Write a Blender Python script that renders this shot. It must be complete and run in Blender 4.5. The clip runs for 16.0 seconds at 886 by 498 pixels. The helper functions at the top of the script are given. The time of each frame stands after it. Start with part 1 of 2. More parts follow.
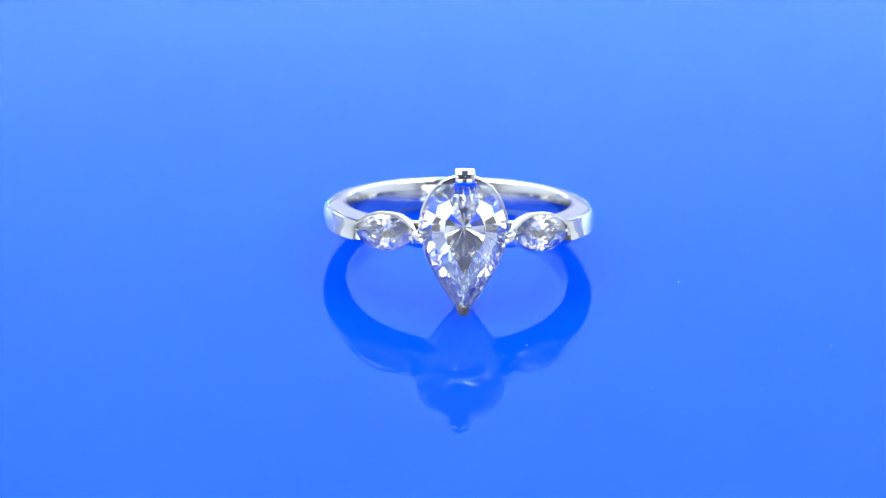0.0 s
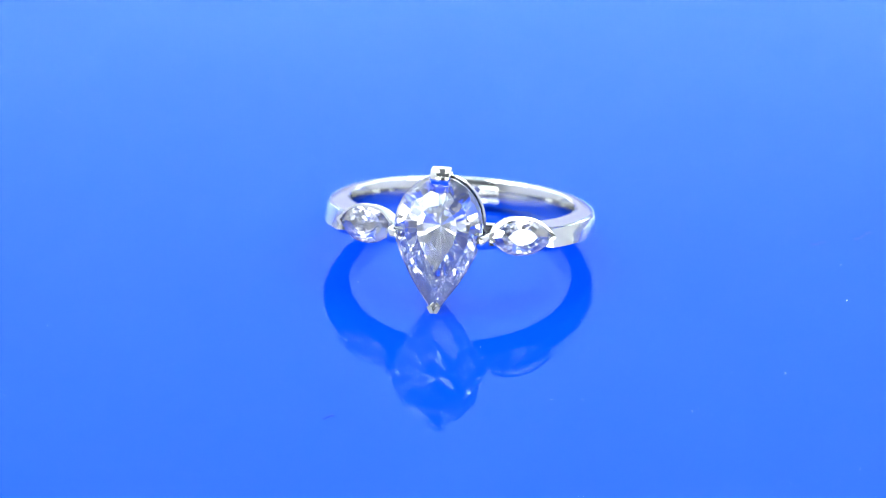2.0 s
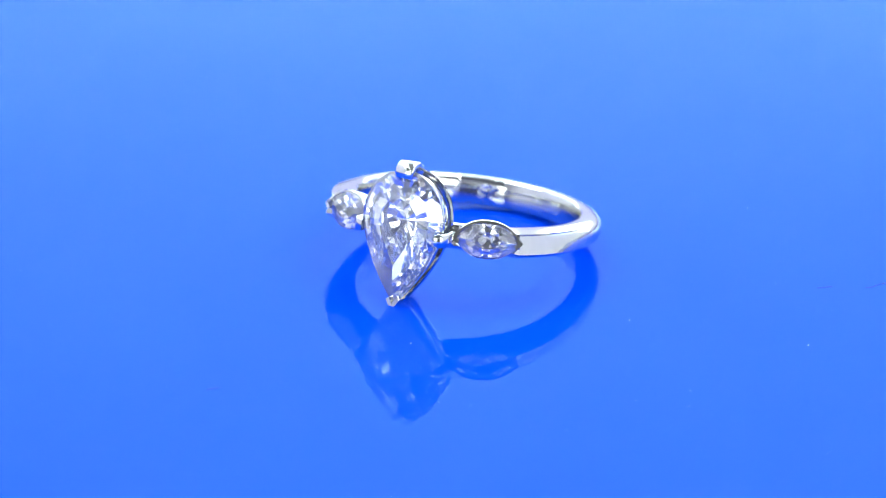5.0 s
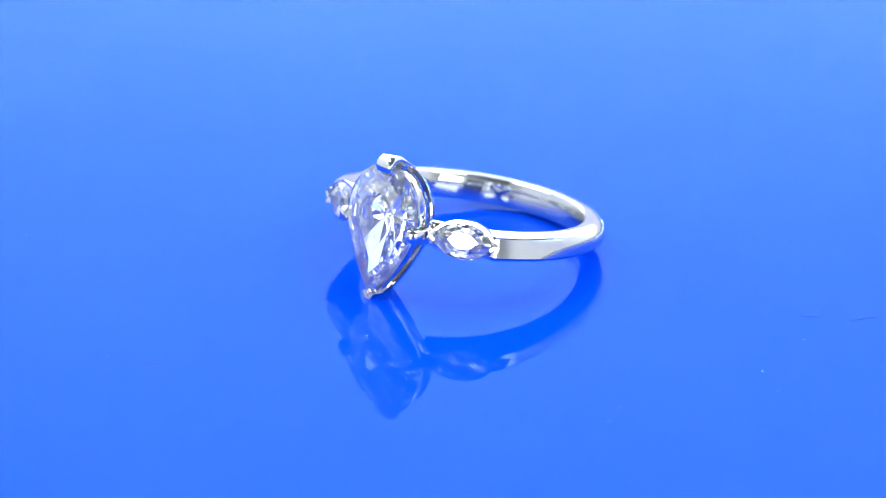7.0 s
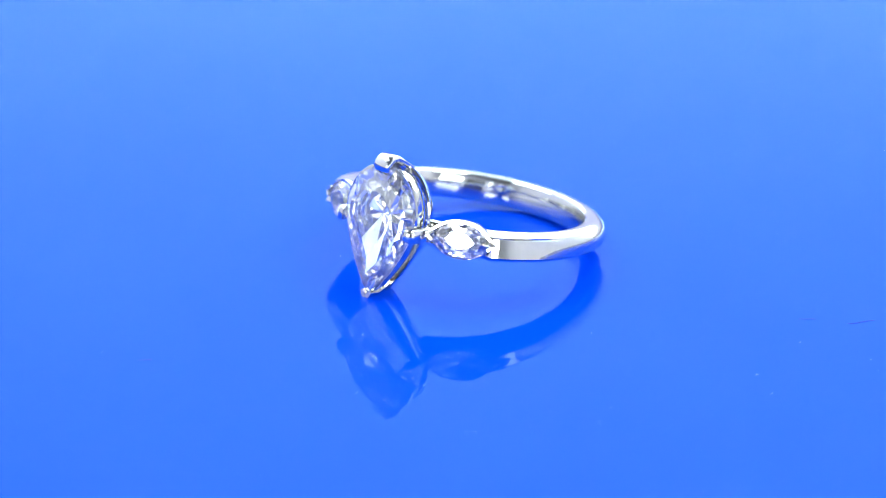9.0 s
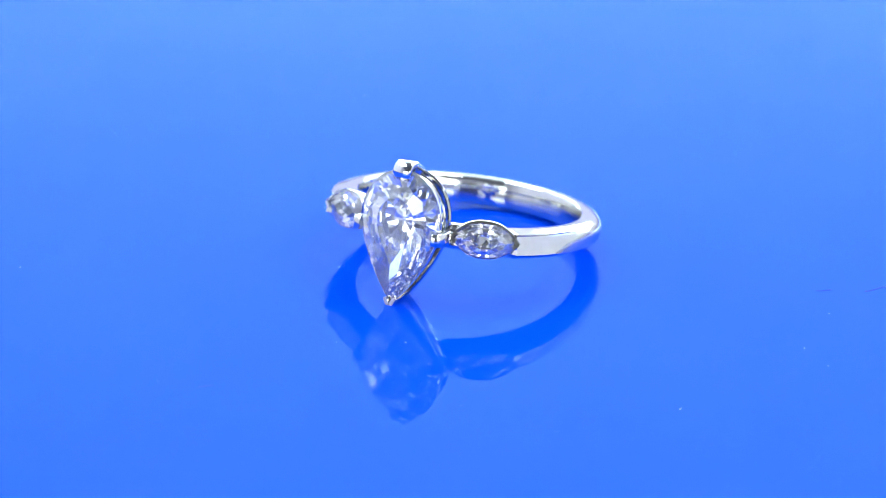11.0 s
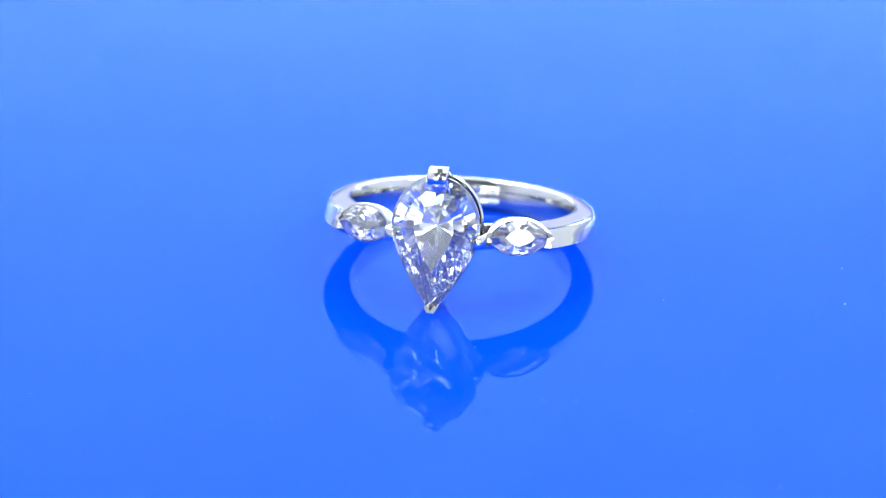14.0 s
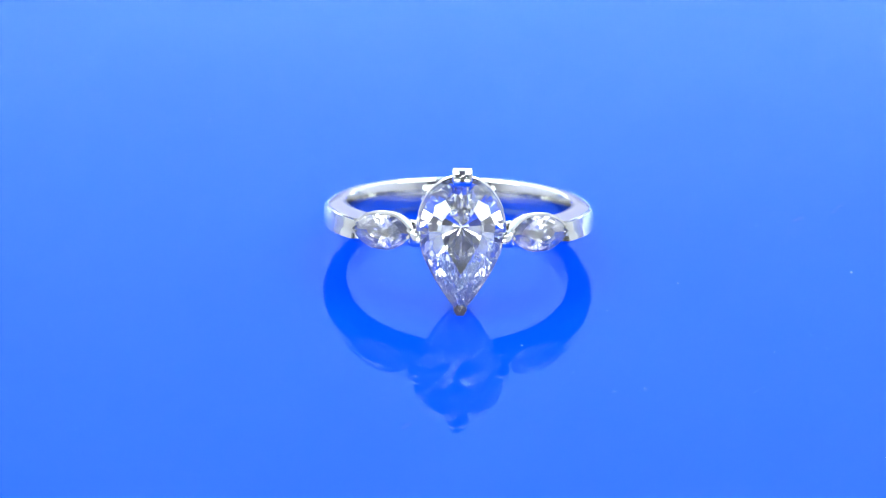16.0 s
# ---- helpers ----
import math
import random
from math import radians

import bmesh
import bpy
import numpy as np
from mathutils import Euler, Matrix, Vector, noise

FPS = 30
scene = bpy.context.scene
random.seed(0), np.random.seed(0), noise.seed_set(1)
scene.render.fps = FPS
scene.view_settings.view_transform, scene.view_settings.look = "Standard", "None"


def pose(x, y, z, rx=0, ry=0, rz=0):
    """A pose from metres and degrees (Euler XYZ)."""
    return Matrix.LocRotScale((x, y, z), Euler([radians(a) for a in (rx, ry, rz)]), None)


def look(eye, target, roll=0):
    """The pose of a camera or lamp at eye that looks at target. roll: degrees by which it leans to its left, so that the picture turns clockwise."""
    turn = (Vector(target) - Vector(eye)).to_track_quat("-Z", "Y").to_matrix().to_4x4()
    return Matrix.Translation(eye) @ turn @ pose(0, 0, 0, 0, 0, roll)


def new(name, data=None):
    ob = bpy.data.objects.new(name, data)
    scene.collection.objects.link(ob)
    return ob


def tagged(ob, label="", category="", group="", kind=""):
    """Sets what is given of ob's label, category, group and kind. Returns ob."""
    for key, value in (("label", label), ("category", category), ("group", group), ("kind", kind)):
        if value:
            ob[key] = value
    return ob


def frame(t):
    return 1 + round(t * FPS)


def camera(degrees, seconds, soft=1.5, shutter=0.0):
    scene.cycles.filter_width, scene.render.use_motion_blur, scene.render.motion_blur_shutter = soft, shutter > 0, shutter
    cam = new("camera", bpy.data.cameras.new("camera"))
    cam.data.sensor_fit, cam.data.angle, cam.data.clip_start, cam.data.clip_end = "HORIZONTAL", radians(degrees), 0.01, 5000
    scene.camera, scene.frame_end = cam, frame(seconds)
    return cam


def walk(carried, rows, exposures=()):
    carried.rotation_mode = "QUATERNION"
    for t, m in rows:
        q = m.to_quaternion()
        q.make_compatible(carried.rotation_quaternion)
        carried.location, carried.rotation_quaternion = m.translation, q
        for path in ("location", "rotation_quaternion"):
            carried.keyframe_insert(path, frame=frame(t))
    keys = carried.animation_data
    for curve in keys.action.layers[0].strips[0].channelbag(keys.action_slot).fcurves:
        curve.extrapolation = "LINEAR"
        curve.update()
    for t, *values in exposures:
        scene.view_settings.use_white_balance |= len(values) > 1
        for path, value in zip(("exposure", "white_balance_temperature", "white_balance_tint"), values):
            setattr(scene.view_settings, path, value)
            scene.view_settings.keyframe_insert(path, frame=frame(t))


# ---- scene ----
# The camera stands still in front of a slowly turning display plate.
ELEV, DIST = radians(23.0375), 0.35904
EYE = Vector((-0.00182, -DIST * math.cos(ELEV), 0.00067 + DIST * math.sin(ELEV)))
AIM = EYE + Vector((0, math.cos(ELEV), -math.sin(ELEV))) * DIST
cam = camera(10.645, 16.0, soft=1.0)
cam.data.dof.use_dof = True
cam.data.dof.focus_distance = 0.349
cam.data.dof.aperture_fstop = 32
STAND = look(EYE, AIM, 1.17)
walk(cam, [(0.0, STAND), (16.0, STAND)])

# ---- light: unseen sources, all added: a light tent with two panels overhead, softboxes beside the camera and small spot lamps ----
world = bpy.data.worlds.new("room")
scene.world = world
world.use_nodes = True
world.node_tree.nodes["Background"].inputs[0].default_value = (0.9, 0.95, 1.0, 1)
world.node_tree.nodes["Background"].inputs[1].default_value = 0.12
scene.view_settings.exposure = 0.0
# light needs many turns inside the stones
scene.cycles.max_bounces, scene.cycles.transmission_bounces, scene.cycles.glossy_bounces = 40, 40, 20


def area_lamp(name, eye, target, watts, sx, sy=0.0, colour=(1, 1, 1)):
    data = bpy.data.lights.new(name, "AREA")
    data.shape = "RECTANGLE" if sy else "DISK"
    data.size = sx
    if sy:
        data.size_y = sy
    data.energy, data.color = watts, colour
    ob = new(name, data)
    ob.matrix_world = look(eye, target)
    return ob


# Unseen panels, added to light the plate; set back to keep the mirrored ring dark.
for side in (-1, 1):
    area_lamp("added_overhead_lamp", (side * 0.235, 0.13, 0.532), (side * 0.235, 0.1301, 0.02), 1.72, 0.22, 0.40, (0.94, 1.0, 0.985))
# An unseen bar, added to grade the backdrop that the plate mirrors.
area_lamp("backdrop_fill", (0.04, 0.318, 0.022), (0.04, 0.36, 0.13), 2.10, 0.60, 0.012)
# Unseen fill panels, added to whiten the stones and the metal.
SOFT = [((-0.205, -0.40, 0.112), 0.54, 0.20, 0.15), ((0.205, -0.40, 0.112), 0.56, 0.20, 0.15)]
for place, watts, wide, high in SOFT:
    area_lamp("front_fill", place, (0, 0, 0.008), watts, wide, high, (0.93, 1.0, 0.985))
# Unseen spots, added for pinpoint sparkles; the last, larger, flashes in a marquise.
SPOTS = [((-0.27, 0.03, 0.24), 0.08, 0.010), ((-0.24, -0.16, 0.30), 0.08, 0.010), ((0.27, -0.03, 0.24), 0.08, 0.010), ((0.22, -0.20, 0.31), 0.08, 0.010),
         ((-0.07, -0.36, 0.33), 0.15, 0.016), ((0.10, -0.38, 0.27), 0.15, 0.016), ((0.03, -0.24, 0.44), 0.15, 0.016), ((-0.17, -0.30, 0.26), 0.06, 0.010),
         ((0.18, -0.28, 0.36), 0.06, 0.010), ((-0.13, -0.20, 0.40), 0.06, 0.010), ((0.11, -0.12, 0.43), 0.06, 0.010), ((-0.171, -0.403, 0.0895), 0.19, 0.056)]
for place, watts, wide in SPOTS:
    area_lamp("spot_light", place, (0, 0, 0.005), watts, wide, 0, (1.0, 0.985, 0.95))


# ---- materials ----
def material(name):
    m = bpy.data.materials.new(name)
    m.use_nodes = True
    nt = m.node_tree
    return m, nt, nt.nodes["Principled BSDF"]


def put(nt, kind, **values):
    n = nt.nodes.new(kind)
    for k, v in values.items():
        n.inputs[k.replace("_", " ")].default_value = v
    return n


def noise_at(nt, scale, detail=3.0):
    co = nt.nodes.new("ShaderNodeTexCoord")
    n = put(nt, "ShaderNodeTexNoise", Scale=scale, Detail=detail)
    nt.links.new(co.outputs["Object"], n.inputs["Vector"])
    return n.outputs["Fac"]


def spread(nt, value, low, high):
    r = nt.nodes.new("ShaderNodeMapRange")
    r.inputs["From Min"].default_value, r.inputs["From Max"].default_value = 0.3, 0.7
    r.inputs["To Min"].default_value, r.inputs["To Max"].default_value = low, high
    nt.links.new(value, r.inputs["Value"])
    return r.outputs["Result"]


def bump(nt, bsdf, value, strength, distance):
    b = put(nt, "ShaderNodeBump", Strength=strength, Distance=distance)
    nt.links.new(value, b.inputs["Height"])
    nt.links.new(b.outputs["Normal"], bsdf.inputs["Normal"])


def tint(nt, bsdf, value, dark, light):
    mix = nt.nodes.new("ShaderNodeMix")
    mix.data_type = "RGBA"
    mix.inputs["A"].default_value, mix.inputs["B"].default_value = (*dark, 1), (*light, 1)
    nt.links.new(value, mix.inputs["Factor"])
    nt.links.new(mix.outputs["Result"], bsdf.inputs["Base Color"])


def blue_acrylic():
    """A blue body under a gloss whose dim tint darkens the mirrored ring."""
    m, nt, b = material("blue_acrylic")
    nt.nodes.remove(b)
    body, gloss, mix = nt.nodes.new("ShaderNodeBsdfDiffuse"), nt.nodes.new("ShaderNodeBsdfGlossy"), nt.nodes.new("ShaderNodeMixShader")
    ramp = nt.nodes.new("ShaderNodeMix")
    ramp.data_type = "RGBA"
    ramp.inputs["A"].default_value, ramp.inputs["B"].default_value = (0.0005, 0.060, 0.80, 1), (0.0005, 0.064, 0.84, 1)
    nt.links.new(spread(nt, noise_at(nt, 25), 0, 1), ramp.inputs["Factor"])
    nt.links.new(ramp.outputs["Result"], body.inputs["Color"])
    # the gloss turns from blue-tinted to white towards grazing angles
    edge, sheen = put(nt, "ShaderNodeLayerWeight", Blend=0.5), nt.nodes.new("ShaderNodeMix")
    rise = put(nt, "ShaderNodeMapRange", From_Min=0.70, From_Max=0.90)
    sheen.data_type = "RGBA"
    sheen.inputs["A"].default_value, sheen.inputs["B"].default_value = (0.275, 0.420, 0.445, 1), (0.66, 0.69, 0.72, 1)
    nt.links.new(edge.outputs["Facing"], rise.inputs["Value"])
    nt.links.new(rise.outputs["Result"], sheen.inputs["Factor"])
    nt.links.new(sheen.outputs["Result"], gloss.inputs["Color"])
    nt.links.new(spread(nt, noise_at(nt, 60), 0.0, 0.004), gloss.inputs["Roughness"])
    nt.links.new(put(nt, "ShaderNodeFresnel", IOR=1.5).outputs[0], mix.inputs[0])
    nt.links.new(body.outputs[0], mix.inputs[1])
    nt.links.new(gloss.outputs[0], mix.inputs[2])
    nt.links.new(mix.outputs[0], nt.nodes["Material Output"].inputs["Surface"])
    return m


def platinum():
    m, nt, b = material("polished_platinum")
    tint(nt, b, spread(nt, noise_at(nt, 700), 0, 1), (0.63, 0.63, 0.60), (0.67, 0.67, 0.64))
    b.inputs["Metallic"].default_value = 1
    nt.links.new(spread(nt, noise_at(nt, 900, 5), 0.03, 0.07), b.inputs["Roughness"])
    bump(nt, b, noise_at(nt, 1200, 3), 0.025, 0.00002)
    return m


def diamond():
    m, nt, b = material("diamond")
    nt.nodes.remove(b)
    g = put(nt, "ShaderNodeBsdfGlass", Roughness=0.0, IOR=2.417)
    g.inputs["Color"].default_value = (1, 1, 1, 1)
    nt.links.new(g.outputs[0], nt.nodes["Material Output"].inputs["Surface"])
    return m


def fabric(name, low, high):
    m, nt, b = material(name)
    tint(nt, b, spread(nt, noise_at(nt, 30), 0, 1), low, high)
    b.inputs["Roughness"].default_value = 0.9
    b.inputs["Specular IOR Level"].default_value = 0.1
    bump(nt, b, noise_at(nt, 400), 0.3, 0.0005)
    return m


def plain(name, colour, rough, metal=0.0):
    m, nt, b = material(name)
    tint(nt, b, spread(nt, noise_at(nt, 300), 0, 1), colour, [c * 1.15 for c in colour])
    b.inputs["Roughness"].default_value, b.inputs["Metallic"].default_value = rough, metal
    return m


BLUE, METAL, GEM, FABRIC = blue_acrylic(), platinum(), diamond(), fabric("white_tent_fabric", (0.80, 0.80, 0.80), (0.86, 0.86, 0.86))
TOP = fabric("dark_grey_fabric", (0.17, 0.17, 0.175), (0.20, 0.20, 0.205))
GREY = fabric("grey_fabric", (0.70, 0.70, 0.71), (0.75, 0.75, 0.76))
# Out of view; its pale blue tints the reflection in the plate.
BACKDROP = fabric("pale_blue_backdrop", (0.66, 0.80, 0.84), (0.69, 0.83, 0.87))
BLACK = plain("black_lamp_housing", (0.02, 0.02, 0.02), 0.5)
PALE = plain("pale_dust", (0.75, 0.72, 0.70), 0.8)
DARK = plain("dark_lint", (0.02, 0.02, 0.06), 0.8)


# ---- building ----
def part(name, bm, mat, parent=None, label="", smooth=None):
    me = bpy.data.meshes.new(name)
    bmesh.ops.recalc_face_normals(bm, faces=bm.faces)
    if smooth is not None:
        for f in bm.faces:
            f.smooth = True
        for e in bm.edges:
            if len(e.link_faces) == 2 and e.calc_face_angle(0) > radians(smooth):
                e.smooth = False
    bm.to_mesh(me)
    bm.free()
    me.materials.append(mat)
    ob = new(name, me)
    if parent:
        ob.parent = parent
    if label:
        ob["label"] = label
    return ob


def loft(rings, closed_u=True, closed_v=False, caps=True):
    """A skin over rings of points, all of one count."""
    bm = bmesh.new()
    vs = [[bm.verts.new(p) for p in r] for r in rings]
    n = len(rings[0])
    for i in range(len(vs) - (0 if closed_v else 1)):
        a, b = vs[i], vs[(i + 1) % len(vs)]
        for j in range(n - (0 if closed_u else 1)):
            k = (j + 1) % n
            bm.faces.new((a[j], a[k], b[k], b[j]))
    if caps and not closed_v and closed_u:
        bm.faces.new(vs[0][::-1])
        bm.faces.new(vs[-1])
    return bm


def block(size, centre, bevel=0.0, turn=None):
    bm = bmesh.new()
    bmesh.ops.create_cube(bm, size=1, matrix=Matrix.Diagonal((*size, 1)))
    if bevel:
        bmesh.ops.bevel(bm, geom=bm.edges[:], offset=bevel, segments=3, affect="EDGES", profile=0.6)
    bm.transform(Matrix.Translation(centre) @ (turn or Matrix()))
    return bm


# ---- the tent: unseen, added to shape the light and what the ring mirrors ----
def tent():
    t, x, y0, y1, h = 0.012, 0.36, -0.46, 0.36, 0.56
    walls = [("floor", (2 * x + 0.3, y1 - y0 + 0.3, t), (0, (y0 + y1) / 2, -0.040 - t / 2)),
             ("wall_back", (2 * x, t, h + 0.04), (0, y1 + t / 2, (h - 0.04) / 2)),
             ("wall_left", (t, y1 - y0, h + 0.04), (-x - t / 2, (y0 + y1) / 2, (h - 0.04) / 2)),
             ("wall_right", (t, y1 - y0, h + 0.04), (x + t / 2, (y0 + y1) / 2, (h - 0.04) / 2)),
             ("ceiling", (2 * x + 2 * t, y1 - y0 + 2 * t, t), (0, (y0 + y1) / 2, h + t / 2))]
    for name, size, at in walls:
        back = name == "wall_back"
        tagged(part(name, block(size, at), BACKDROP if back else TOP if name == "ceiling" else GREY if name in ("wall_left", "wall_right") else FABRIC), "pale blue fabric backdrop" if back else "unseen dark grey fabric top that keeps reflections dark" if name == "ceiling" else "unseen grey fabric side of a light tent" if name in ("wall_left", "wall_right") else "white fabric of a light tent", "light tent", kind="structure")
    # the white sheet of the floor sweeps up at the back
    sweep = []
    for a in np.linspace(0, 90, 13):
        p, q = y1 - 0.035 + 0.03 * math.sin(radians(a)), -0.008 - 0.03 * math.cos(radians(a))
        sweep.append([(-x + 0.002, p, q), (x - 0.002, p, q), (x - 0.002, p + 0.002, q - 0.002), (-x + 0.002, p + 0.002, q - 0.002)])
    tagged(part("floor_sweep", loft(sweep), FABRIC, smooth=50), "white sheet curving up from the floor", "light tent", kind="structure")
    # the unseen front has an opening behind the camera, reaching low to darken facets
    bm = bmesh.new()
    ow, o0, o1 = 0.085, -0.02, 0.21
    hf = 0.24
    for sx, sz, cx, cz in ((x - ow, hf + 0.04, -(x + ow) / 2, (hf - 0.04) / 2), (x - ow, hf + 0.04, (x + ow) / 2, (hf - 0.04) / 2),
                           (2 * ow, hf - o1, 0, (hf + o1) / 2), (2 * ow, o0 + 0.04, 0, (o0 - 0.04) / 2)):
        bmesh.ops.create_cube(bm, size=1, matrix=Matrix.Translation((cx, y0 - t / 2, cz)) @ Matrix.Diagonal((sx, t, sz, 1)))
    tagged(part("wall_front", bm, FABRIC), "unseen white fabric front with an opening", "light tent", kind="structure")
    # Unseen dark flap, added so the mirrored ring and stones stay dark.
    tagged(part("shade_flap", block((2 * x, t, h - hf), (0, y0 - t / 2, (h + hf) / 2)), TOP), "unseen dark grey flap added to darken reflections", "light tent", kind="structure")


def lamps():
    for place, _, wide, high in SOFT:
        box = tagged(new("fill_box"), "unseen rectangular fill panel in a black shell on a stand", "lamp", "softboxes beside the camera")
        box.location = (place[0], place[1], -0.04)
        aim = look((0, 0, place[2] + 0.04), Vector((0, 0, 0.048)) - Vector((place[0], place[1], 0)))
        rings = []
        for k, z in ((1.0, -0.004), (1.04, -0.004), (1.04, 0.006), (0.5, 0.035), (0.001, 0.036), (0.001, 0.030), (0.48, 0.029), (1.0, 0.003)):
            rings.append([aim @ Vector((x * wide / 2 * k, y * high / 2 * k, z)) for x, y in ((-1, -1), (1, -1), (1, 1), (-1, 1))])
        part("shell", loft(rings, closed_v=True), BLACK, box)
        back = aim @ Vector((0, 0, 0.034))
        part("stand", block((0.010, 0.010, back.z), (back.x, back.y, back.z / 2), 0.002), BLACK, box)
    for side in (-1, 1):
        panel = tagged(new("added_overhead_panel"), "unseen flat white light panel added under the tent top", "lamp", "ceiling lights of the tent")
        panel.location = (side * 0.235, 0.13, 0.56)
        part("housing", block((0.24, 0.42, 0.022), (0, 0, -0.011), 0.002), FABRIC, panel)
        for e in (-1, 1):
            part("end_cap", block((0.236, 0.008, 0.020), (0, e * 0.214, -0.011), 0.002), BLACK, panel)
    bar = tagged(new("added_light_bar"), "unseen long white light bar added at the foot of the backdrop", "lamp")
    bar.location = (0.04, 0.318, 0.0)
    # Tall white front: the band's top mirrors it instead of the blue backdrop.
    part("housing", block((0.62, 0.008, 0.048), (0, -0.010, 0.020), 0.002), FABRIC, bar)
    part("tray", block((0.62, 0.022, 0.006), (0, 0, -0.005), 0.002), FABRIC, bar)
    for e in (-1, 1):
        part("foot", block((0.02, 0.02, 0.034), (e * 0.28, 0, -0.0245), 0.002), FABRIC, bar)
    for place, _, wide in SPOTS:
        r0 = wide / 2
        lamp = tagged(new("spot_lamp"), "unseen small round lamp for sparkles in a black housing on a rod", "lamp", "spot lamps of the tent")
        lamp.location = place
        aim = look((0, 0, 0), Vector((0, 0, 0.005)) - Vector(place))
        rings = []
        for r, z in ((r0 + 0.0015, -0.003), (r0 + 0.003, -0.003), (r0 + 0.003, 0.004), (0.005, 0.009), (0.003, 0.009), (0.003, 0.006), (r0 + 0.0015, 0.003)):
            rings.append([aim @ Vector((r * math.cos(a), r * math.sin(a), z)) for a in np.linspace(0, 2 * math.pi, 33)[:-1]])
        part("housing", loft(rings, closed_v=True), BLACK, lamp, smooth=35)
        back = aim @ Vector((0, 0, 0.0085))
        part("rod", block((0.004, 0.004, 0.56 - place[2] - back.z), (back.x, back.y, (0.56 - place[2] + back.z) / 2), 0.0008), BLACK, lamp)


# ---- the turning plate ----
def plate():
    rings = []
    for r, z in ((0.0, 0.0), (0.2985, 0.0), (0.2995, -0.0004), (0.30, -0.0012), (0.30, -0.005), (0.299, -0.006), (0.0, -0.006)):
        rings.append([(max(r, 1e-6) * math.cos(a), max(r, 1e-6) * math.sin(a), z) for a in np.linspace(0, 2 * math.pi, 129)[:-1]])
    thing = tagged(new("turntable"), "round turntable with a glossy blue acrylic plate", "turntable")
    part("acrylic_plate", loft(rings), BLUE, thing, "glossy blue acrylic plate")
    rings = [[(r * math.cos(a), r * math.sin(a), z) for a in np.linspace(0, 2 * math.pi, 65)[:-1]]
             for r, z in ((0.10, -0.0062), (0.11, -0.0075), (0.11, -0.034), (0.105, -0.0395))]
    part("base", loft(rings), FABRIC, thing, "white turntable base", smooth=50)
    return thing


SPECKS = [(0.02789, 0.00469, 2.6e-05), (0.01570, -0.00441, 2.6e-05), (0.01233, -0.02338, 3.0e-05), (0.02895, -0.00193, 3.5e-05), (0.01011, -0.02386, 3.0e-05), (0.02585, -0.01597, 2.5e-05), (0.00374, -0.01608, 4.0e-05), (-0.00792, -0.03118, 2.0e-05)]


def speck(bm, x, y, r, rnd):
    m = Matrix.Translation((x, y, r * 0.5)) @ Matrix.Rotation(rnd.uniform(0, 6), 4, "Z") @ Matrix.Diagonal((r * rnd.uniform(0.8, 2.0), r, r * 0.6, 1))
    bmesh.ops.create_icosphere(bm, subdivisions=1, radius=1, matrix=m)


def dust():
    rnd = random.Random(3)
    bm = bmesh.new()
    for x, y, r in SPECKS:
        speck(bm, x, y, r, rnd)
    for _ in range(46):
        a, d = rnd.uniform(0, 2 * math.pi), 0.045 * math.sqrt(rnd.random())
        speck(bm, d * math.cos(a), d * math.sin(a), rnd.uniform(0.8e-5, 2.2e-5), rnd)
    return tagged(part("dust", bm, PALE), "tiny pale dust specks on blue acrylic", "dust", kind="stuff")


def lint(x, y, turned, length, bend):
    """A thin dark fibre, lying on the plate."""
    path = []
    for i in range(13):
        q = i / 12 - 0.5
        path.append((q * length, bend * math.sin(q * 5) * length, 3e-5))
    thing = tagged(part("lint_fibre", bent_bar(path, [3.5e-5] * 13, 3e-5, (0, 1, 0)), DARK), "short thin dark lint fibre lying on blue acrylic", "lint", "lint on the plate")
    return thing, pose(x, y, 0, 0, 0, turned)


# ---- the ring: its own axes are x along the shoulders, -y out of the stone, z along the finger hole ----
def pear(u):
    """The outline of the pear stone, u from 0 to 1 round from its round end, as x, z."""
    a = 2 * math.pi * u
    s = math.sin(a)
    c = math.cos(a)
    if c >= 0:
        return Vector((3.30e-3 * s, PEAR_MID + 3.80e-3 * c))
    q = -c
    x = 3.30e-3 * (1 - q ** 1.62) ** 0.98 * (1 if s > 0 else -1)
    return Vector((x, PEAR_MID - 6.40e-3 * q))


PEAR_MID, GIRDLE_Y = 1.05e-3, -10.95e-3


def marquise(u):
    a = 2 * math.pi * u
    c, s = math.cos(a), math.sin(a)
    return Vector((2.45e-3 * c, 1.38e-3 * (1 - abs(c) ** 2.5) * (1 if s > 0 else -1)))


def clip(polys, normal, reach):
    """Cuts a convex body of flat polygons by a plane and closes the cut: the new facet."""
    kept, rim = [], []
    for poly in polys:
        side = [normal.dot(p) - reach for p in poly]
        if max(side) < 1e-6:
            kept.append(poly)
            continue
        out = []
        for i, p in enumerate(poly):
            q, a, b = poly[(i + 1) % len(poly)], side[i], side[(i + 1) % len(poly)]
            if a <= 1e-6:
                out.append(p)
                if a > -1e-6:
                    rim.append(p)
            if (a < -1e-6 and b > 1e-6) or (a > 1e-6 and b < -1e-6):
                c = p.lerp(q, a / (a - b))
                out.append(c)
                rim.append(c)
        if len(out) > 2:
            kept.append(out)
    if len(rim) > 2:
        mid = sum(rim, Vector()) / len(rim)
        ax = normal.orthogonal().normalized()
        ay = normal.normalized().cross(ax)
        rim.sort(key=lambda p: math.atan2((p - mid).dot(ay), (p - mid).dot(ax)))
        face = []
        for p in rim:
            if not face or (p - face[-1]).length > 1e-4:
                face.append(p)
        if len(face) > 2:
            kept.append(face)
    return kept


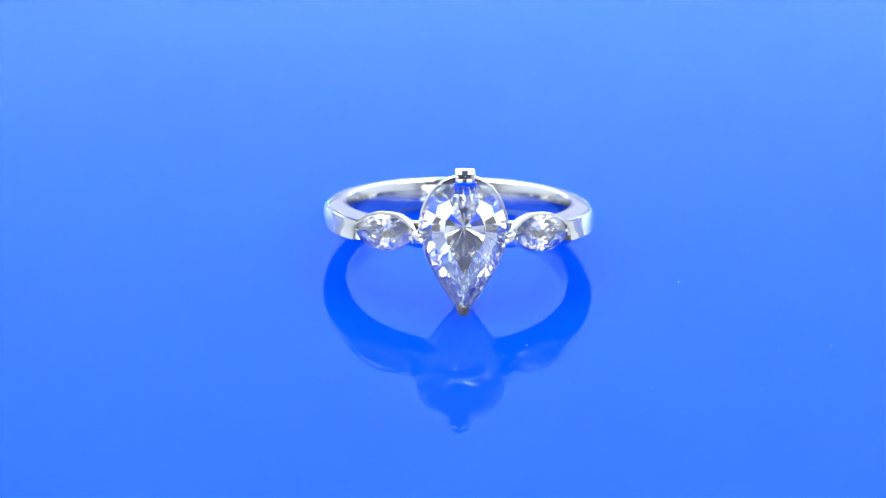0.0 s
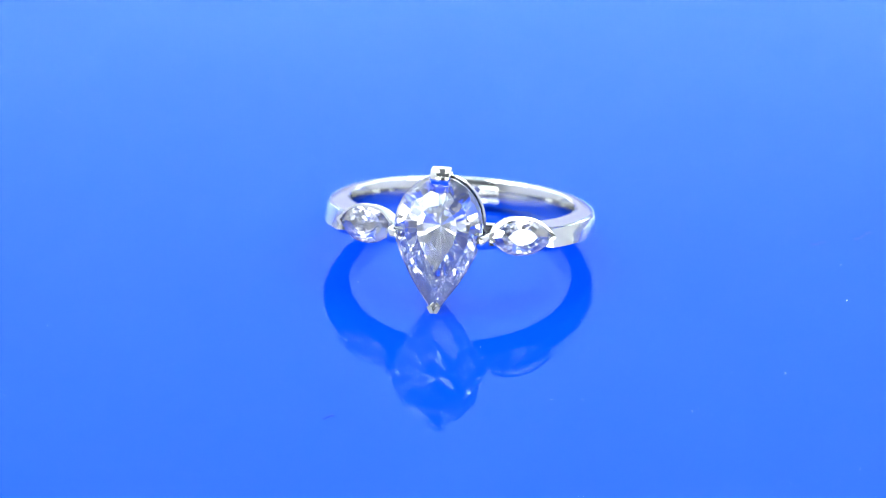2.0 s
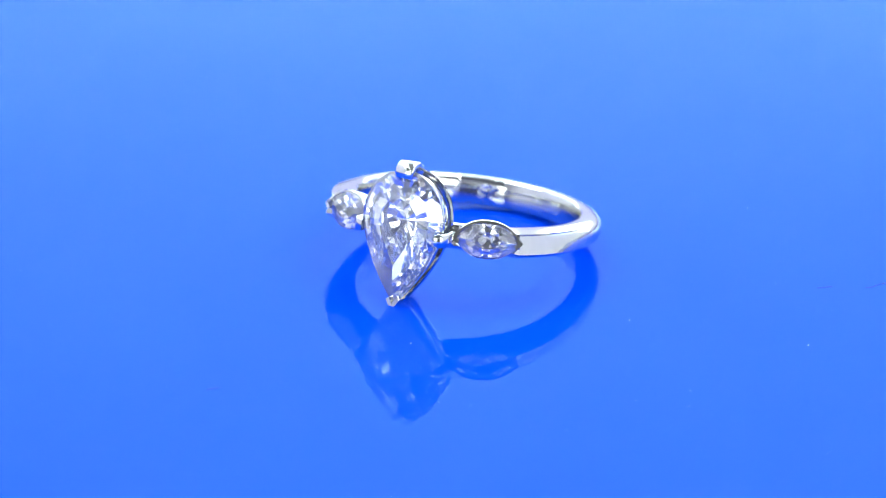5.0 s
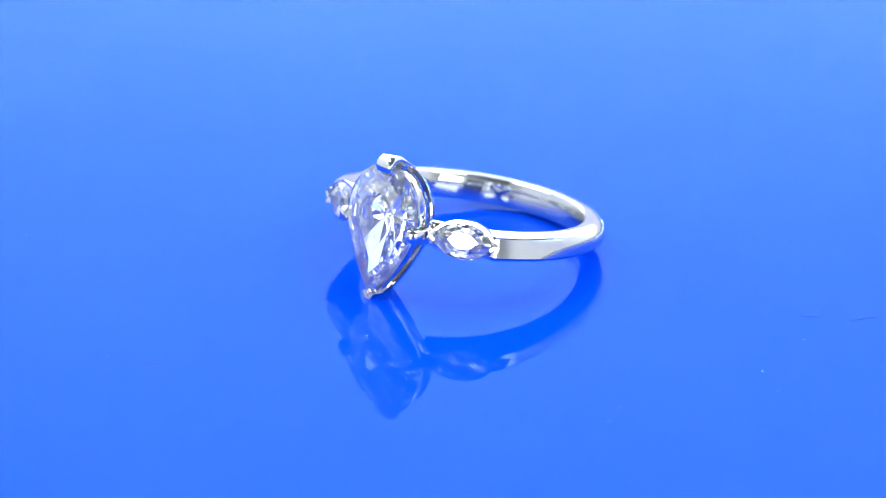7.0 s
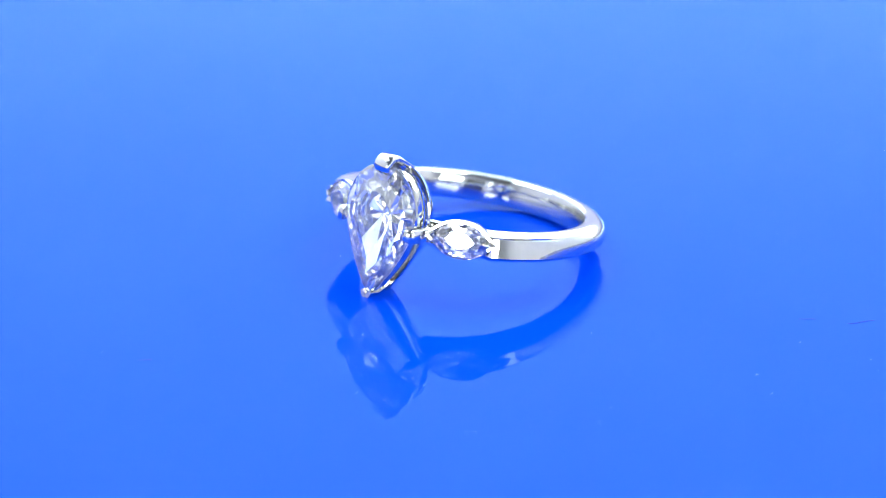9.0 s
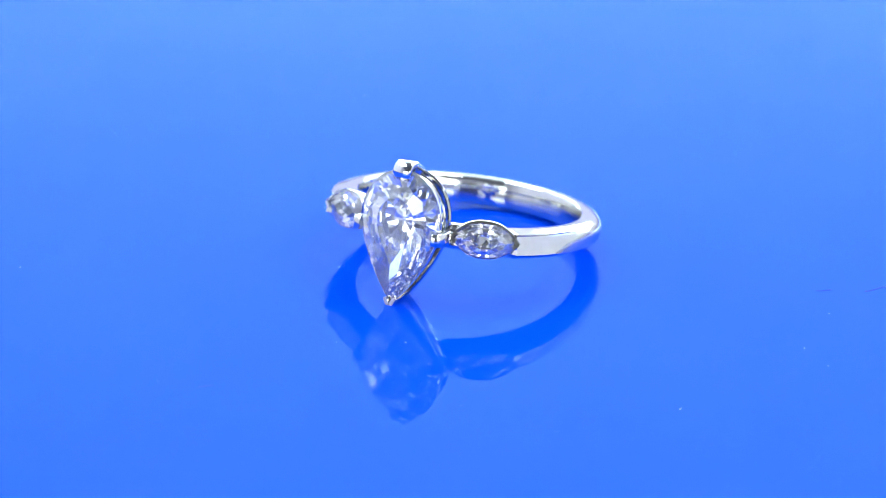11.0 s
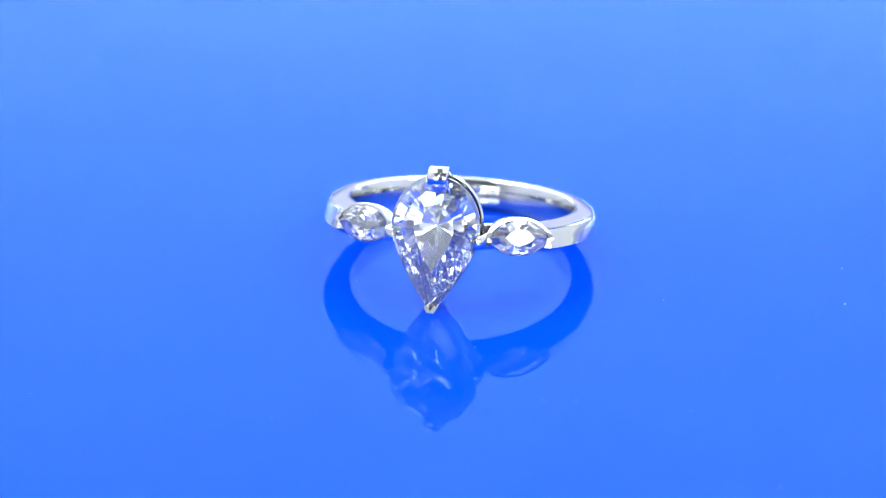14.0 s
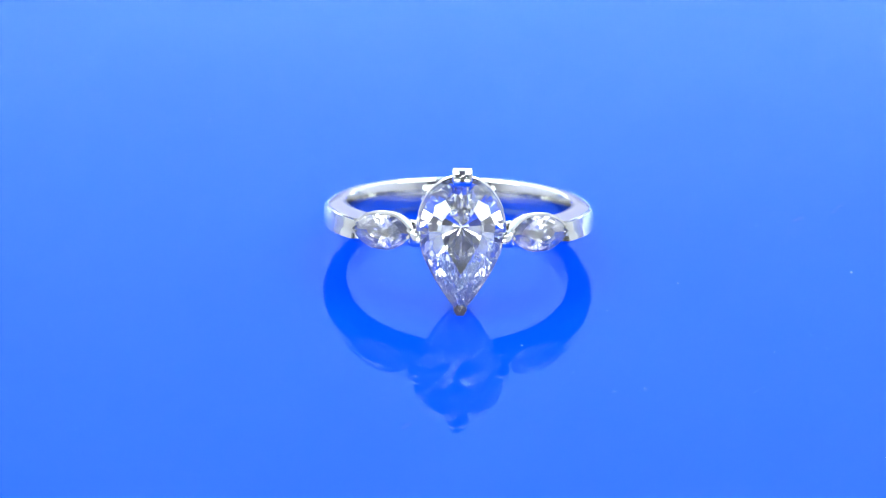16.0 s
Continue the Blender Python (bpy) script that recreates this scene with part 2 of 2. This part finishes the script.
def brilliant(outline, culet, azimuths, crown, depth, table=0.60, girdle=0.05):
    """A cut stone in x, z with its table towards -y, every facet a true plane. Lengths in mm; azimuths: the main facets, from +z towards +x."""
    rim = [outline(i / 96) * 1000 for i in range(96)]
    c2 = Vector(culet)
    lo, hi = -crown - 0.5, depth + 0.5
    ends = [[Vector((p.x, y, p.y)) for p in rim] for y in (lo, hi)]
    polys = [ends[0], ends[1][::-1]]
    for i in range(96):
        j = (i + 1) % 96
        polys.append([ends[0][i], ends[0][j], ends[1][j], ends[1][i]])

    def facet(az, y0, w1, y1, drop=0.0):
        """A plane along the outline's tangent at azimuth az and height y0, up to the distance w1 from the culet's axis at height y1."""
        nonlocal polys
        n2 = Vector((math.sin(radians(az)), math.cos(radians(az))))
        w0 = max(n2.dot(p - c2) for p in rim) - drop
        rise = y1 - y0
        n = Vector((n2.x * abs(rise), math.copysign(w0 - w1(w0), rise), n2.y * abs(rise))).normalized()
        at = c2 + n2 * w0
        polys = clip(polys, n, n.dot(Vector((at.x, y0, at.y))))

    mains = sorted(azimuths)
    gaps = [(a, b) for a, b in zip(mains, mains[1:] + [mains[0] + 360])]
    polys = clip(polys, Vector((0, -1, 0)), crown)
    for az in mains:
        facet(az, girdle, lambda w: 0.0, depth)
        facet(az, -girdle, lambda w: (table + 0.03) * w, -crown)
    for a, b in gaps:
        g = b - a
        for k in (0.27, 0.73):
            facet(a + k * g, -girdle, lambda w: (table + 0.12) * w, -crown)
        for k, steep in ((0.20, 1.018), (0.5, 1.035), (0.80, 1.018)) if g < 60 else ((0.08, 1.03), (0.92, 1.03)):
            facet(a + k * g, girdle, lambda w: 0.0, depth * steep)
        if g < 60:
            facet(a + 0.5 * g, -crown + 0.30 * crown, lambda w: (table - 0.03) * w, -crown, 0.24 * max(p.length for p in rim) * 0.55)
    bm = bmesh.new()
    found = {}

    def vert(p):
        key = (round(p.x, 3), round(p.y, 3), round(p.z, 3))
        if key not in found:
            found[key] = bm.verts.new(p * 0.001)
        return found[key]

    for poly in polys:
        vs = []
        for p in poly:
            v = vert(p)
            if v not in vs:
                vs.append(v)
        if len(vs) > 2 and not bm.faces.get(vs):
            bm.faces.new(vs)
    bmesh.ops.remove_doubles(bm, verts=bm.verts[:], dist=2e-6)
    bmesh.ops.dissolve_degenerate(bm, dist=1e-6, edges=bm.edges[:])
    bmesh.ops.holes_fill(bm, edges=[e for e in bm.edges if e.is_boundary], sides=0)
    return bm


def band(parent):
    """The shank: rounded at the back; towards the shoulders a flat upper side, a crisp ridge and a flat outer face that leans out."""
    rings = []
    N = 200

    for i in range(N + 1):
        a = radians(-90 + 16) + (radians(360 - 32)) * i / N      # from one shoulder round the back to the other
        d = abs(a - math.pi / 2) / radians(164)                   # 0 at the back, 1 at the head
        f = min(1.0, max(0.0, (d - 0.44) / 0.36))
        s = f * f * (3 - 2 * f)
        r0, hw = 8.30e-3, 1.08e-3
        g = min(1.0, max(0.0, (d - 0.48) / 0.33)) ** 1.6
        r1 = 10.20e-3 + 0.80e-3 * g - 1.55e-3 * min(1.0, max(0.0, (d - 0.812) / 0.035))
        t = min(r1 - r0, 1.8e-3)
        prof = [(r0 + 0.10 * t, -hw), (r0 + 0.05 * t, -hw * 0.94), (r0 + 0.02 * t, -hw * 0.75), (r0 + 0.005 * t, -hw * 0.4), (r0, 0),
                (r0 + 0.01 * t, hw * 0.33), (r0 + 0.05 * t, hw * 0.65), (r0 + 0.10 * t, hw * 0.90), (r0 + 0.15 * t, hw * 0.98), (r0 + 0.22 * t, hw)]
        # round form: half an oval
        rc = r0 + 0.32 * t
        oval = [(rc + (r1 - rc) * max(math.cos(b), 0.0) ** 0.80, hw * math.copysign(abs(math.sin(b)) ** 0.92, math.sin(b))) for b in np.radians(np.linspace(88, -88, 24))]
        # crisp form: upper side, fine groove added to shade a dark line along the ridge, leaning face, lower edge
        lean = 0.30e-3 + 0.5e-3 * s * (1 - s)
        top = [(rc + (r1 - lean - 0.06e-3 - rc) * q, hw * (1 - 0.06 * q)) for q in np.linspace(0, 1, 6)] + [(r1 - lean - 0.12e-3, hw * 0.86)]
        face = [(r1 - lean + (lean + 0.10e-3) * q, hw * (0.82 - 1.30 * q)) for q in np.linspace(0, 1, 9)]
        lower = [(r1 + 0.02e-3 - 0.95e-3 * q, -hw * (0.54 + 0.46 * q ** 0.6)) for q in np.linspace(0, 1, 8)]
        flat = top + face + lower
        prof += [(p * (1 - s) + q * s, y * (1 - s) + z * s) for (p, y), (q, z) in zip(oval, flat)]
        low = 1 - 0.12 * min(1.0, max(0.0, (d - 0.20) / 0.25))    # the underside rises from the back to the sides
        rings.append([(r * math.cos(a), r * math.sin(a), z if z > 0 else z * low) for r, z in prof])
    part("band", loft(rings), METAL, parent, "polished white metal band", smooth=26)


def rail(outline, centre, k0, k1, y0, y1, thick, u0=0.0, u1=1.0, n=72):
    """A wall that follows a stone's outline behind its girdle, from y0 to y1."""
    c2 = Vector(centre)
    rings = []
    whole = u1 - u0 >= 1
    for i in range(n + (0 if whole else 1)):
        u = u0 + (u1 - u0) * i / n
        d = outline(u % 1.0) - c2
        g = d.normalized() * thick
        o0, o1 = c2 + d * k0, c2 + d * k1
        b = 0.15 * (y1 - y0)
        e = g * 0.25
        rings.append([((o0 - e).x, y0, (o0 - e).y), (o0.x, y0 + b, o0.y), (o1.x, y1 - b, o1.y), ((o1 - e).x, y1, (o1 - e).y),
                      ((o1 - g).x, y1, (o1 - g).y), ((o0 - g).x, y0, (o0 - g).y)])
    return loft(rings, closed_v=whole)


def bent_bar(path, widths, thick, side):
    """A bar with rounded edges along a path; side: the direction of its width."""
    side = Vector(side).normalized()
    rings = []
    P = [Vector(p) for p in path]
    for i, p in enumerate(P):
        d = (P[min(i + 1, len(P) - 1)] - P[max(i - 1, 0)]).normalized()
        nrm = d.cross(side).normalized()
        w, t = widths[i] / 2, thick[i] / 2 if isinstance(thick, (list, tuple)) else thick / 2
        c = min(w, t) * 0.4
        rings.append([p + side * x + nrm * y for x, y in ((-w + c, -t), (w - c, -t), (w, -t + c), (w, t - c), (w - c, t), (-w + c, t), (-w, t - c), (-w, -t + c))])
    return loft(rings)


def head(parent):
    """The basket of the pear stone, its four prongs and the stone."""
    gy = GIRDLE_Y
    basket = part("basket", rail(pear, (0, PEAR_MID), 0.985, 0.95, gy + 0.16e-3, gy + 1.30e-3, 0.36e-3, n=144), METAL, parent, "polished pear-shaped basket", smooth=35)
    part("gallery_rail", rail(pear, (0, PEAR_MID), 0.99, 0.92, gy + 1.62e-3, gy + 2.45e-3, 0.40e-3, n=144), METAL, basket, smooth=35)
    # prong over the round end
    zt = PEAR_MID + 3.80e-3
    path = [(0, gy - 0.50e-3, zt - 0.34e-3), (0, gy - 0.62e-3, zt - 0.14e-3), (0, gy - 0.50e-3, zt + 0.14e-3), (0, gy - 0.34e-3, zt + 0.34e-3),
            (0, gy - 0.10e-3, zt + 0.46e-3), (0, gy + 0.35e-3, zt + 0.48e-3), (0, gy + 1.2e-3, zt + 0.10e-3), (0, gy + 2.4e-3, zt - 0.45e-3)]
    part("prong", bent_bar(path, [1.3e-3, 1.45e-3, 1.5e-3, 1.5e-3, 1.5e-3, 1.5e-3, 1.3e-3, 1.1e-3], 0.5e-3, (1, 0, 0)), METAL, basket, "broad flat prong", smooth=60)
    # side prongs
    for s in (-1, 1):
        z = 0.25e-3
        w = 3.26e-3
        path = [(s * (w - 0.26e-3), gy - 0.48e-3, z), (s * (w + 0.06e-3), gy - 0.46e-3, z), (s * (w + 0.32e-3), gy - 0.10e-3, z),
                (s * (w + 0.20e-3), gy + 0.9e-3, z), (s * (w - 0.25e-3), gy + 2.4e-3, z)]
        part("prong", bent_bar(path, [0.90e-3, 1.0e-3, 1.05e-3, 1.05e-3, 0.9e-3], 0.52e-3, (0, 0, 1)), METAL, basket, smooth=60)
    # the V-shaped prong at the point
    zp = PEAR_MID - 6.40e-3
    bm = bmesh.new()
    for s in (-1, 1):
        tmp = bent_bar([(s * 0.05e-3, gy + 1.9e-3, zp + 0.62e-3), (s * 0.03e-3, gy + 0.5e-3, zp - 0.02e-3), (s * 0.03e-3, gy - 0.42e-3, zp - 0.02e-3)],
                       [0.4e-3, 0.7e-3, 0.7e-3], 0.3e-3, (s * 0.5, 0, 0.866))
        tmp.transform(Matrix.Translation((s * 0.20e-3, 0, 0.26e-3)))
        me = bpy.data.meshes.new("half")
        tmp.to_mesh(me)
        tmp.free()
        bm.from_mesh(me)
        bpy.data.meshes.remove(me)
    part("v_prong", bm, METAL, basket, "V-shaped prong at the stone's point", smooth=40)
    # the foot that joins the basket to the shank
    part("foot", rail(pear, (0, PEAR_MID), 0.86, 0.70, gy + 2.35e-3, gy + 3.0e-3, 0.5e-3), METAL, basket, smooth=35)
    cut = brilliant(pear, (0, PEAR_MID * 1000), (0, 36, -36, 70, -70, 96, -96, 112, -112, 127, -127), 0.92, 3.01, 0.60)
    stone = part("pear_diamond", cut, GEM, parent, "large clear pear-cut diamond")
    stone.location = (0, gy, 0)


def side_stone(parent, s):
    """A marquise diamond between two pointed end prongs on a shoulder."""
    centre = Vector((s * 5.80e-3, -8.45e-3, 0.33e-3))
    ang = math.atan2(2.12, 4.37) * s
    m = Matrix.Translation(centre) @ Matrix.Rotation(ang, 4, "Z") @ Matrix.Rotation(radians(-7), 4, "X")
    hold = part("marquise_setting", rail(marquise, (0, 0), 1.03, 0.90, 0.12e-3, 1.6e-3, 0.28e-3), METAL, parent, "boat-shaped white metal setting", smooth=40)
    hold.matrix_local = m
    # collar that rises round the upper side of the stone
    c = rail(marquise, (0, 0), 1.10, 1.07, -0.12e-3, 1.2e-3, 0.24e-3, 0.0, 0.5, 60)
    part("collar", c, METAL, hold, smooth=40)
    for e in (-1, 1):
        x = 2.45e-3 * e
        bm = bmesh.new()
        for q in (-1, 1):
            tmp = bent_bar([(x - 0.30e-3 * e, 1.6e-3, 0), (x + 0.10e-3 * e, 0.3e-3, 0), (x + 0.02e-3 * e, -0.25e-3, 0)], [0.5e-3, 0.62e-3, 0.55e-3], 0.22e-3, (-0.75 * e, 0, q * 0.66))
            tmp.transform(Matrix.Translation((-0.14e-3 * e, 0, q * 0.16e-3)))
            me = bpy.data.meshes.new("half")
            tmp.to_mesh(me)
            tmp.free()
            bm.from_mesh(me)
            bpy.data.meshes.remove(me)
        part("end_prong", bm, METAL, hold, smooth=60)
    cut = brilliant(marquise, (0, 0), (0, 17, -17, 35, -35, 54, -54, 126, -126, 145, -145, 163, -163, 180), 0.40, 1.20, 0.58, 0.03)
    stone = part("marquise_diamond", cut, GEM, parent, "small clear marquise-cut diamond")
    stone.matrix_local = m


def ring():
    thing = tagged(new("diamond_ring"), "polished white metal ring with pear and marquise diamonds on blue acrylic", "ring")
    band(thing)
    head(thing)
    side_stone(thing, -1)
    side_stone(thing, 1)
    return thing


# ---- motion of the plate and what lies on it ----
def turn(t):
    return 2.368 - 5.9051 * min(t, 16.22 - t)


TIMES = sorted({i * 0.5 for i in range(33)} | {7.8, 7.9, 8.1, 8.2, 8.3, 8.4})
LIE = pose(-0.000672, 0.001324, 0.003021) @ pose(0, 0, 0, -11.365)


def motions():
    for thing, rest in TURNING:
        walk(thing, [(t, pose(0, 0, 0, 0, 0, turn(t)) @ rest) for t in TIMES])


tent()
lamps()
TURNING = [(plate(), Matrix()), (ring(), LIE), (dust(), Matrix()), lint(-0.00472, -0.03007, 42, 0.00098, 0.06),
           lint(0.02899, 0.01066, 53, 0.00211, 0.06), lint(0.02577, 0.00840, 34, 0.00125, 0.06)]
motions()
